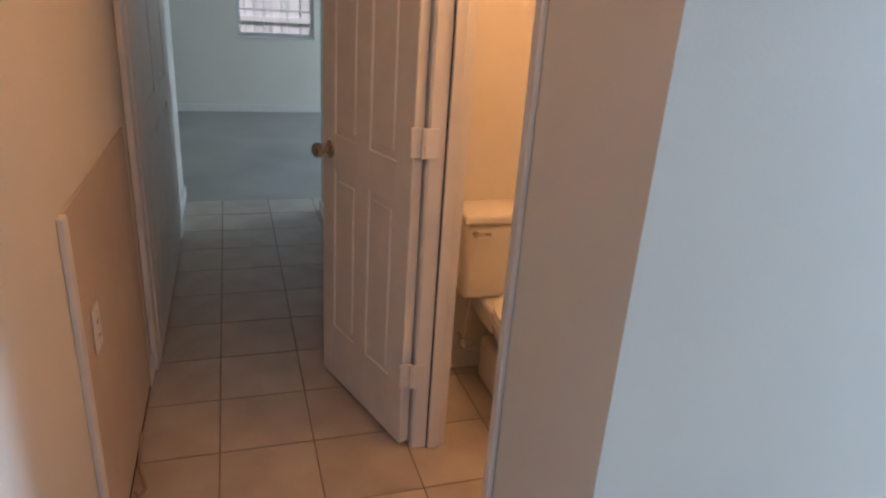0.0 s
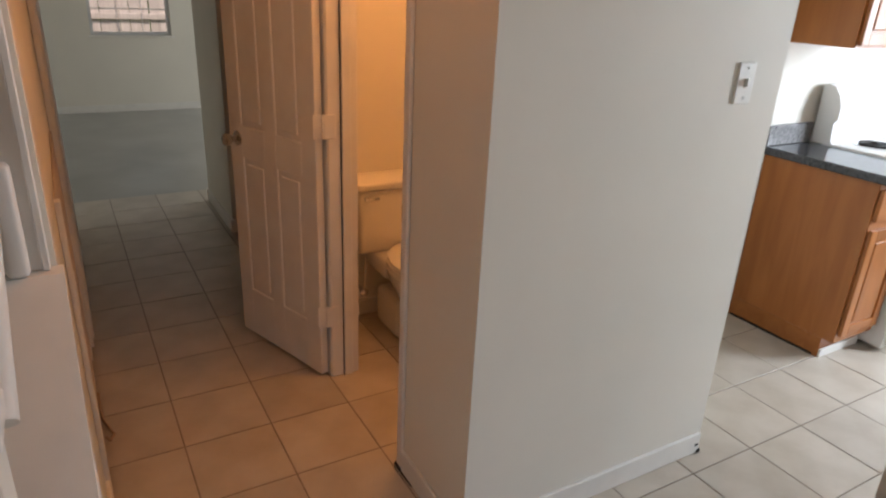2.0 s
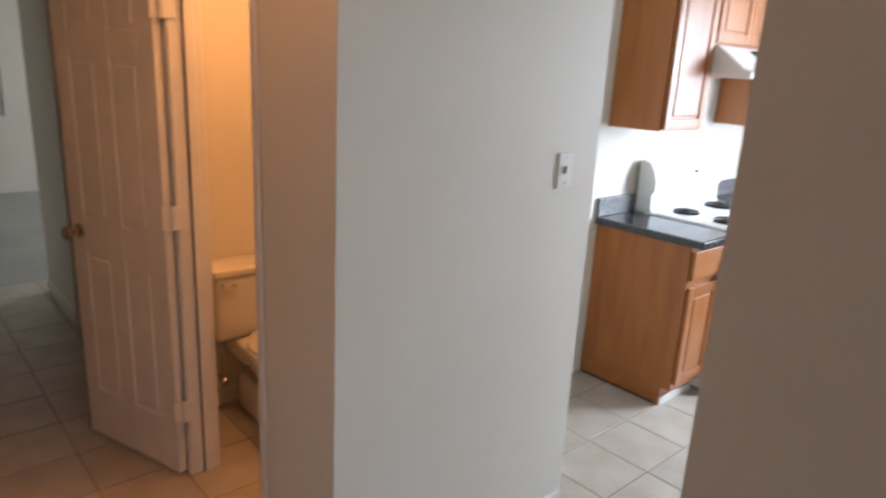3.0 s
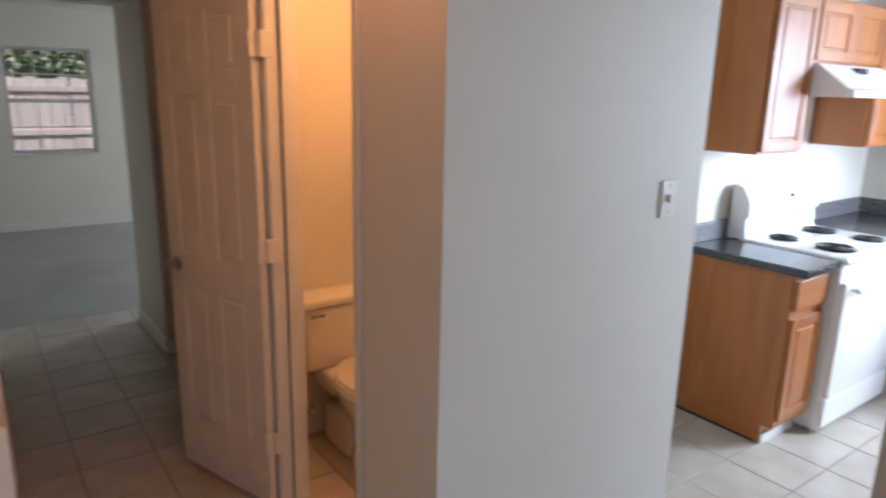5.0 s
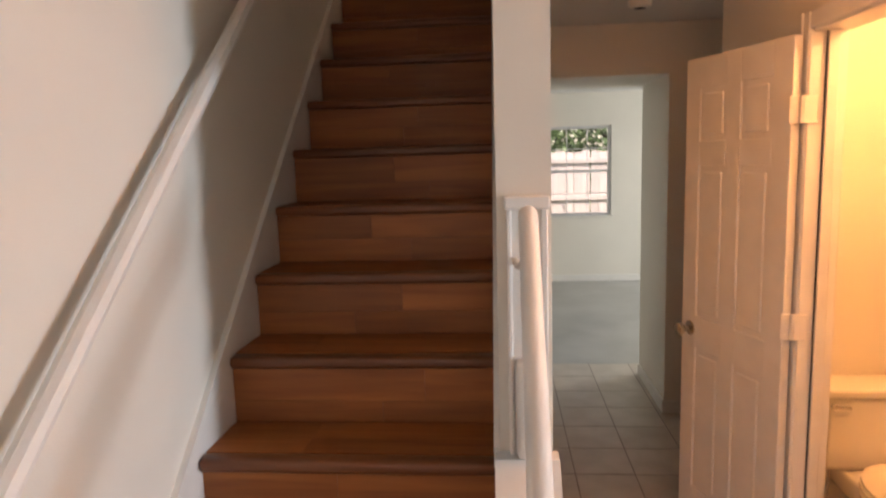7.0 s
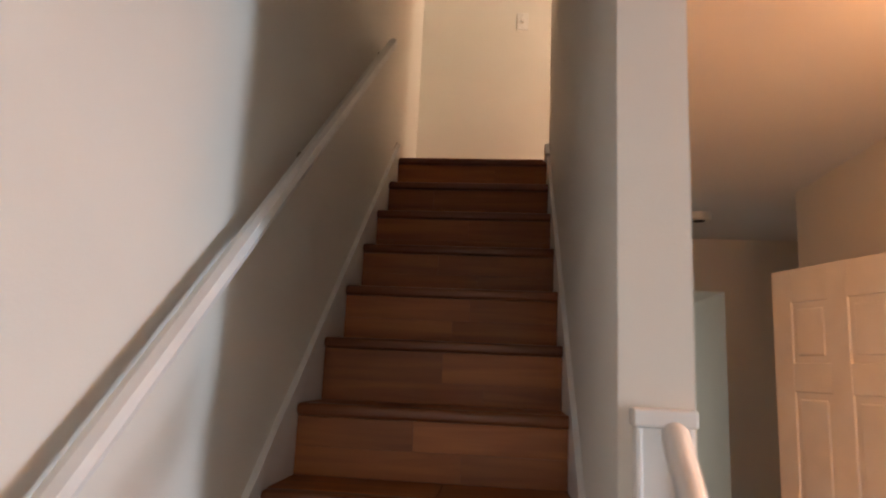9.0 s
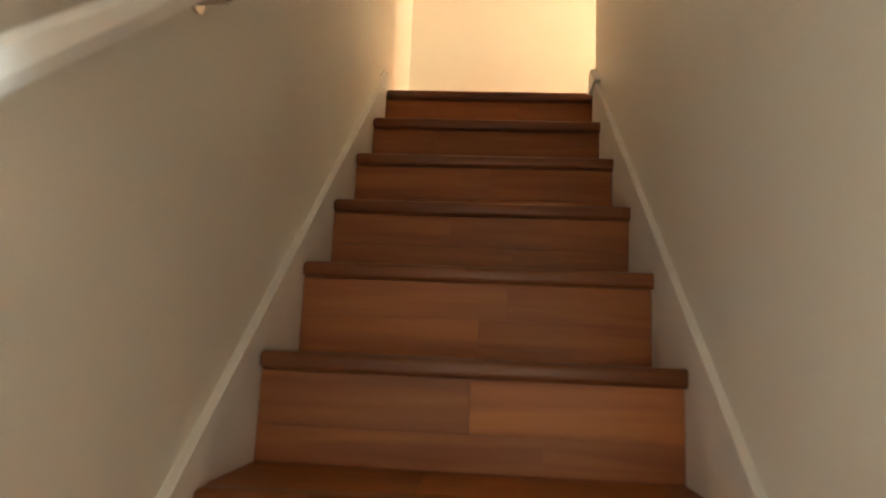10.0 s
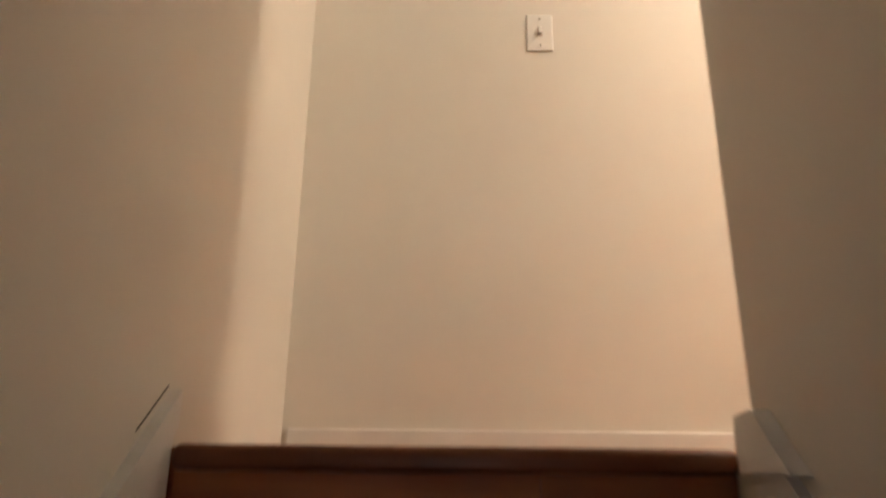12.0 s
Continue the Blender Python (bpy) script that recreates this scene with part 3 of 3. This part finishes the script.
tube(bm, (CX - 0.205, 1.394, 0.672), (CX - 0.205, 1.378, 0.672), 0.012, n=12)
box(bm, CX - 0.214, CX - 0.150, 1.368, 1.380, 0.662, 0.680, 0.004)
part("flush_handle", bm, M_CHROME, toilet, "chrome flush handle", True)
bm = B()
tube(bm, (CX - 0.17, 1.579, 0.16), (CX - 0.17, 1.50, 0.16), 0.009, n=10)
tube(bm, (CX - 0.17, 1.50, 0.15), (CX - 0.165, 1.48, 0.40), 0.006, n=10)
bmesh.ops.create_uvsphere(bm, u_segments=12, v_segments=8, radius=0.022, matrix=Matrix.Translation((CX - 0.17, 1.50, 0.16)))
part("supply_valve", bm, M_CHROME, toilet, "chrome water supply valve", True)
for ob in toilet.children:
    ob.location.y = -0.055
bm = B()
base_y(bm, 0.11, 0.903, 1.525, -1)
setting("baseboard_bathroom", bm, M_TRIM, "painted bathroom baseboard", "baseboard")
# made-up base for the added hall lamp, outside every view
lamp3 = thing("ceiling_lamp", "small base of an assumed, unseen warm lamp on the hall ceiling", "ceiling lamp")
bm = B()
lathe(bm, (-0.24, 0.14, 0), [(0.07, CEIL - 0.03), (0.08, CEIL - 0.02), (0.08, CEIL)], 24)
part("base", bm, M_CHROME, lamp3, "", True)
lamp = thing("bathroom_lamp", "warm glowing globe lamp on the bathroom ceiling", "ceiling lamp")
bm = B()
lathe(bm, (0.45, 0.75, 0), [(0.06, CEIL - 0.03), (0.07, CEIL - 0.02), (0.07, CEIL)], 24)
part("base", bm, M_CHROME, lamp, "", True)
lamp2 = thing("ceiling_lamp", "warm lamp on the upper hall ceiling", "ceiling lamp")
bm = B()
lathe(bm, (0.3, 1.82, 0), [(0.07, TOP - 0.03), (0.08, TOP - 0.02), (0.08, TOP)], 24)
part("base", bm, M_CHROME, lamp2, "", True)
det = thing("smoke_detector", "round white smoke detector on the hall ceiling", "smoke detector")
bm = B()
lathe(bm, (-0.286, 2.34, 0), [(0.045, CEIL - 0.036), (0.055, CEIL - 0.030), (0.060, CEIL - 0.010), (0.060, CEIL)], 24)
part("body", bm, M_SMOKED, det, "", True)
part("vent", lathe(B(), (-0.286, 2.34, 0), [(0.030, CEIL - 0.038), (0.030, CEIL - 0.0365)], 20), M_DARK, det)

# ---- kitchen ----


def cabinet_door(root, x0, x1, z0, z1, y, flip=False):
    """Raised-panel oak door facing -y with its face at y."""
    w = 0.05
    door = part("cabinet_door", box(B(), x0 + 0.004, x1 - 0.004, y + 0.010, y + 0.019, z0 + 0.004, z1 - 0.004), M_OAK, root)
    for a, c in ((x0, x0 + w), (x1 - w, x1)):
        part("stile", box(B(), a, c, y, y + 0.018, z0, z1, 0.003), M_OAK, door)
    for a, c in ((z0, z0 + w), (z1 - w, z1)):
        part("rail", box(B(), x0 + w, x1 - w, y + 0.0005, y + 0.018, a, c, 0.003), M_OAKX, door)
    bm = B()
    box(bm, x0 + w + 0.012, x1 - w - 0.012, y + 0.002, y + 0.014, z0 + w + 0.012, z1 - w - 0.012, 0.006, 2)
    part("raised_panel", bm, M_OAK, door)


def base_unit(x0, x1, doors, label):
    root = thing("base_cabinet", label, "cabinet", "kitchen base cabinets")
    y0, y1 = 0.16, 0.715
    part("body", box(B(), x0, x1, y0, y1, 0.10, 0.872, 0.002, 1), M_OAK, root)
    part("toe_kick", box(B(), x0, x1, y0 + 0.055, y1, 0.0, 0.10), M_OAKX, root)
    part("toe_strip", box(B(), x0, x1, y0 + 0.043, y0 + 0.0545, 0.0, 0.045, 0.003, 1), M_TRIM, root, "white strip along the toe kick")
    w = (x1 - x0 - 0.02) / doors
    for i in range(doors):
        a, b = x0 + 0.012 + i * w, x0 + 0.008 + (i + 1) * w
        cabinet_door(root, a, b, 0.14, 0.66, y0 - 0.020)
        bm = B()
        box(bm, a, b, y0 - 0.020, y0 - 0.001, 0.70, 0.845, 0.004)
        part("drawer_front", bm, M_OAKX, root)
    return root


def wall_unit(x0, x1, z0, z1, doors, label):
    root = thing("wall_cabinet", label, "cabinet", "kitchen wall cabinets")
    y0 = 0.42
    part("body", box(B(), x0, x1, y0, 0.718, z0, z1, 0.002, 1), M_OAK, root)
    w = (x1 - x0 - 0.02) / doors
    for i in range(doors):
        cabinet_door(root, x0 + 0.012 + i * w, x0 + 0.008 + (i + 1) * w, z0 + 0.012, z1 - 0.02, y0 - 0.020)
    return root


base_unit(2.11, 2.425, 1, "honey oak base cabinet with one drawer and door")
base_unit(3.205, 3.47, 1, "honey oak base cabinet beside the stove")
wall_unit(2.11, 2.50, 1.395, 2.14, 1, "honey oak wall cabinet over the counter")
wall_unit(2.50, 3.24, 1.828, 2.14, 2, "short honey oak wall cabinet over the range hood")
wall_unit(3.24, 3.70, 1.395, 2.14, 1, "honey oak wall cabinet beside the range hood")
side = thing("wall_cabinet", "honey oak wall cabinet on the kitchen side wall", "cabinet", "kitchen wall cabinets")
part("body", box(B(), 3.76, 4.068, -0.45, 0.718, 1.395, 2.14, 0.002, 1), M_OAK, side)
for a, b in ((-0.44, -0.05), (-0.04, 0.40)):
    door = part("cabinet_door", box(B(), 3.750, 3.759, a + 0.004, b - 0.004, 1.414, 2.116), M_OAK, side)
    for y0, y1, z0, z1 in ((a, a + 0.05, 1.41, 2.12), (b - 0.05, b, 1.41, 2.12), (a + 0.05, b - 0.05, 1.41, 1.46), (a + 0.05, b - 0.05, 2.07, 2.12)):
        part("stile", box(B(), 3.741, 3.7585, y0, y1, z0, z1, 0.003), M_OAK, door)
    part("raised_panel", box(B(), 3.744, 3.756, a + 0.062, b - 0.062, 1.472, 2.058, 0.005), M_OAK, door)
side = thing("base_cabinet", "honey oak base cabinet along the kitchen side wall", "cabinet", "kitchen base cabinets")
part("body", box(B(), 3.48, 4.068, -0.6, 0.715, 0.10, 0.872, 0.002, 1), M_OAK, side)
part("toe_kick", box(B(), 3.55, 4.068, -0.6, 0.715, 0.0, 0.10), M_OAKX, side)

top1 = thing("worktop", "dark speckled laminate worktop with upstand", "worktop")
part("slab", box(B(), 2.085, 2.430, 0.095, 0.718, 0.873, 0.912, 0.008, 3), M_COUNTER, top1)
part("upstand", box(B(), 2.085, 2.430, 0.698, 0.718, 0.912, 1.012, 0.004), M_SPLASH, top1, "grey speckled upstand")
top2 = thing("worktop", "dark speckled laminate corner worktop", "worktop")
bm = B()
prism(bm, [(3.200, 0.085), (3.44, 0.085), (3.44, -0.62), (4.068, -0.62), (4.068, 0.718), (3.200, 0.718)], "z", 0.873, 0.912)
part("slab", bm, M_COUNTER, top2)
bm = B()
box(bm, 3.200, 4.046, 0.698, 0.718, 0.912, 1.012, 0.004)
box(bm, 4.048, 4.068, -0.62, 0.718, 0.912, 1.012, 0.004)
part("upstand", bm, M_SPLASH, top2, "grey speckled upstand")

stove = thing("stove", "white electric stove with four coil burners", "stove")
SX0, SX1 = 2.437, 3.193
part("body", box(B(), SX0, SX1, 0.10, 0.70, 0.02, 0.895, 0.006), M_ENAMEL, stove)
part("cooktop", box(B(), SX0 - 0.004, SX1 + 0.004, 0.075, 0.64, 0.890, 0.922, 0.010, 3), M_ENAMEL, stove, "", True)
bm = B()
prism(bm, [(0.585, 0.915), (0.602, 0.935), (0.608, 1.02), (0.592, 1.04), (0.592, 1.10), (0.610, 1.15), (0.640, 1.192), (0.675, 1.203), (0.70, 1.200), (0.70, 0.915)], "x", SX0, SX1)
part("backguard", bm, M_ENAMEL, stove)
part("badge", box(B(), 2.87, 2.892, 0.589, 0.606, 1.118, 1.134), M_BLACK, stove, "small dark badge")
for x, y, r in ((2.62, 0.23, 0.095), (2.62, 0.49, 0.075), (3.01, 0.23, 0.075), (3.01, 0.49, 0.095)):
    bm = B()
    lathe(bm, (x, y, 0), [(r + 0.012, 0.922), (r + 0.012, 0.926), (r, 0.925), (r * 0.5, 0.923)], 28)
    burner = part("drip_pan", bm, M_CHROME, stove, "chrome drip pan", True)
    bm = B()
    turns, steps = 4, 96
    ring = []
    for i in range(steps + 1):
        a, rr = 2 * math.pi * turns * i / steps, 0.018 + (r - 0.020) * i / steps
        c = Vector((x + rr * math.cos(a), y + rr * math.sin(a), 0.933))
        o = Vector((math.cos(a), math.sin(a), 0))
        ring.append([bm.verts.new(c + o * 0.0055 * u + Vector((0, 0, 0.005 * v))) for u, v in ((1, 0), (0, 1), (-1, 0), (0, -1))])
    for a, b in zip(ring, ring[1:]):
        for i in range(4):
            bm.faces.new((a[i], a[(i + 1) % 4], b[(i + 1) % 4], b[i]))
    bmesh.ops.recalc_face_normals(bm, faces=bm.faces)
    part("coil", bm, M_BLACK, burner, "black heating coil", True)
part("oven_door", box(B(), SX0 + 0.01, SX1 - 0.01, 0.072, 0.100, 0.20, 0.80, 0.008, 3), M_ENAMEL, stove, "", True)
part("drawer", box(B(), SX0 + 0.01, SX1 - 0.01, 0.078, 0.100, 0.04, 0.19, 0.006), M_ENAMEL, stove)
bm = B()
tube(bm, (SX0 + 0.06, 0.035, 0.765), (SX1 - 0.06, 0.035, 0.765), 0.011, n=14)
for x in (SX0 + 0.08, SX1 - 0.08):
    tube(bm, (x, 0.035, 0.765), (x, 0.075, 0.765), 0.009, n=10)
part("door_handle", bm, M_ENAMEL, stove, "white bar handle", True)
hood = thing("range_hood", "white metal range hood under the short cabinet", "range hood")
bm = B()
prism(bm, [(0.20, 1.668), (0.20, 1.700), (0.235, 1.712), (0.39, 1.826), (0.718, 1.826), (0.718, 1.668)], "x", 2.505, 3.235)
part("canopy", bm, M_ENAMEL, hood)
for i in range(5):
    part("vent_slot", box(B(), 2.82 + i * 0.022, 2.834 + i * 0.022, 0.330, 0.372, 1.782, 1.812), M_DARK, hood)

# ---- back room window ----
win = thing("window_1", "white aluminium single-hung window with divided panes", "window", kind="structure")
YW = 7.50
bm = B()
for x0, x1, z0, z1 in ((WX0, WX0 + 0.035, WZ0, WZ1), (WX1 - 0.035, WX1, WZ0, WZ1), (WX0 + 0.035, WX1 - 0.035, WZ0, WZ0 + 0.035), (WX0 + 0.035, WX1 - 0.035, WZ1 - 0.035, WZ1)):
    box(bm, x0, x1, YW, YW + 0.05, z0, z1, 0.003, 1)
part("window_frame", bm, M_ALU, win)
zm = (WZ0 + WZ1) / 2
part("meeting_rail", box(B(), WX0 + 0.035, WX1 - 0.035, YW - 0.004, YW + 0.04, zm - 0.020, zm + 0.020, 0.003, 1), M_ALU, win)
part("window_sill", box(B(), WX0 - 0.03, WX1 + 0.03, 7.425, 7.499, WZ0 - 0.02, WZ0 - 0.001, 0.005), M_TRIM, win, "white painted sill")
for i in (1, 2):
    x = WX0 + 0.035 + (WX1 - WX0 - 0.07) * i / 3
    part("glazing_bar", box(B(), x - 0.005, x + 0.005, YW + 0.012, YW + 0.022, WZ0 + 0.035, WZ1 - 0.035), M_ALU, win)
for z in ((WZ0 + zm) / 2, (WZ1 + zm) / 2):
    part("glazing_bar", box(B(), WX0 + 0.035, WX1 - 0.035, YW + 0.011, YW + 0.023, z - 0.006, z + 0.006), M_ALU, win)
for z0, z1 in ((WZ0 + 0.035, zm - 0.02), (zm + 0.02, WZ1 - 0.035)):
    g = part("pane", box(B(), WX0 + 0.035, WX1 - 0.035, YW + 0.028, YW + 0.032, z0, z1), M_GLASS, win)
    g.visible_shadow = False

# ---- outside ----
fence = thing("fence", "weathered grey board fence behind the house", "fence")
rng = random.Random(8)
plank_mesh = []
for v in range(3):
    bm = B()
    box(bm, -0.068, 0.068, -0.009, 0.009, 0, 1.85 + 0.015 * v, 0.004, 1)
    plank_mesh.append(mesh("board", bm, M_FENCE))
for i in range(46):
    ob = new("board", rng.choice(plank_mesh))
    ob.parent = fence
    ob.location = (-3.2 + i * 0.142, 10.6 + rng.uniform(-0.006, 0.006), -0.16)
    ob.rotation_euler = (0, rng.uniform(-0.008, 0.008), 0)
for z in (0.2, 0.85, 1.5):
    part("fence_rail", box(B(), -3.3, 3.4, 10.555, 10.590, z, z + 0.085, 0.004, 1), M_FENCE, fence)


def tree(x, y, height, spread, seed):
    r = random.Random(seed)
    root = thing("tree", "leafy green tree beyond the fence", "tree", "trees beyond the fence", at=(x, y, -0.15))
    bm = B()
    tube(bm, (0, 0, 0), (0.1, 0, height * 0.55), 0.14, 0.08, 12)
    tips = []
    for i in range(9):
        a = r.uniform(0, 6.28)
        z0 = height * r.uniform(0.3, 0.55)
        tip = Vector((math.cos(a) * spread * 0.6, math.sin(a) * spread * 0.6, z0 + r.uniform(0.2, 0.9)))
        tube(bm, (0.08, 0, z0), tip, 0.045, 0.015, 8)
        tips.append(tip)
    part("trunk", bm, M_BARK, root)
    verts, faces = [], []
    for i in range(3200):
        t = r.choice(tips)
        c = t + Vector((r.gauss(0, spread * 0.28), r.gauss(0, spread * 0.28), r.gauss(0.1, spread * 0.26)))
        q = Euler((r.uniform(0, 6.28), r.uniform(0, 6.28), r.uniform(0, 6.28))).to_matrix()
        s = r.uniform(0.04, 0.09)
        n0 = len(verts)
        for p in ((-s, 0, 0), (0, s * 0.55, 0.01), (s, 0, 0), (0, -s * 0.55, 0.01)):
            verts.append(c + q @ Vector(p))
        faces.append((n0, n0 + 1, n0 + 2, n0 + 3))
    me = bpy.data.meshes.new("crown")
    me.from_pydata(verts, [], faces)
    me.materials.append(M_LEAF)
    ob = new("crown", me)
    ob.parent = root


tree(-1.1, 12.2, 3.6, 1.5, 3)
tree(1.3, 12.8, 3.9, 1.6, 5)

# ---- cracks, chips and gaps ----
bm = B()
box(bm, -0.019, -0.006, 0.382, 0.425, 0.0, 0.018, 0.003, 1)
box(bm, -0.016, -0.012, 0.30, 0.38, 0.0, 0.006)
setting("trim_chip", bm, M_DARK, "dark chipped caulk at the foot of the jamb", "trim")
bm = B()
box(bm, 1.008, 1.028, -0.018, 0.004, 0.0, 0.016, 0.004, 1)
box(bm, 0.995, 1.010, -0.0155, -0.012, 0.035, 0.045, 0.002, 1)
setting("trim_corner_chip", bm, M_DARK, "broken dark end of the corner baseboard", "trim")
bm = B()
box(bm, 2.103, 2.1095, 0.24, 0.70, 0.0, 0.009)
setting("trim_cabinet_gap", bm, M_DARK, "dark gap under the cabinet side", "trim")
bm = B()
box(bm, HL + 0.001, HL + 0.004, 1.60, 1.72, 0.0, 0.012)
box(bm, HL + 0.014, HL + 0.017, -0.40, 0.67, 0.0, 0.005)
setting("trim_floor_gap", bm, M_DARK, "dark strip at the joint along the hall floor", "trim")

bm = B()
prism(bm, [(2.165, 2.690), (2.242, 2.751), (2.2435, 2.7530), (2.1665, 2.6920)], "x", -1.7805, -1.7782)
setting("trim_skirt_crack", bm, M_DARK, "thin dark crack in the caulk above the stair skirt board", "trim")

# ---- clutter on the hall floor ----
cable = thing("cable", "short loose brown cable end on the hall floor", "cable")
bm = B()
pts = [Vector((HL + 0.012, 1.25, 0.05)), Vector((HL + 0.016, 1.12, 0.012)), Vector((HL + 0.035, 1.06, 0.008)), Vector((HL + 0.045, 1.02, 0.008)), Vector((HL + 0.03, 0.985, 0.008)), Vector((HL + 0.018, 1.0, 0.02))]
for a, b in zip(pts, pts[1:]):
    tube(bm, a, b, 0.0055, n=8)
part("sheath", bm, M_CABLE, cable, "", True)

# ---- floor tiles ----
TILE = 0.311
bm = B()
box(bm, -TILE / 2 + 0.0028, TILE / 2 - 0.0028, -TILE / 2 + 0.0028, TILE / 2 - 0.0028, -0.008, 0.0, 0.0006, 1)
tile_mesh = mesh("tile", bm, M_TILE)
rng = random.Random(2)
for i in range(-3, 14):
    for j in range(-7, 11):
        x, y = -0.022 + (i + 0.5) * TILE, 0.533 + (j + 0.5) * TILE
        hall = i < 1 and -0.95 < x < 0.15
        inside = (hall and y < 3.95) or (x < 1.0 and 0.1 < y < 1.7) or (y < 0.85) or (x < 1.3 and 1.9 < y < 2.95)
        if inside:
            ob = new("tile", tile_mesh)
            ob.parent = floor_ob
            ob.location = (x, y, rng.uniform(-0.0006, 0.0006))
            ob.rotation_euler = (rng.uniform(-0.001, 0.001), rng.uniform(-0.001, 0.001), math.pi / 2 * rng.randrange(4))
bm = B()
for i in range(-7, 14):
    for j in range(-17, -7):
        x, y = -0.022 + (i + 0.5) * TILE, 0.533 + (j + 0.5) * TILE
        box(bm, x - TILE / 2 + 0.0028, x + TILE / 2 - 0.0028, y - TILE / 2 + 0.0028, y + TILE / 2 - 0.0028, -0.008, 0.0)
for i in range(-7, -3):
    for j in range(-7, -3):
        x, y = -0.022 + (i + 0.5) * TILE, 0.533 + (j + 0.5) * TILE
        box(bm, x - TILE / 2 + 0.0028, x + TILE / 2 - 0.0028, y - TILE / 2 + 0.0028, y + TILE / 2 - 0.0028, -0.008, 0.0)
rest = part("entry_tiles", bm, M_TILE, floor_ob)
tagged(rest, kind="stuff")
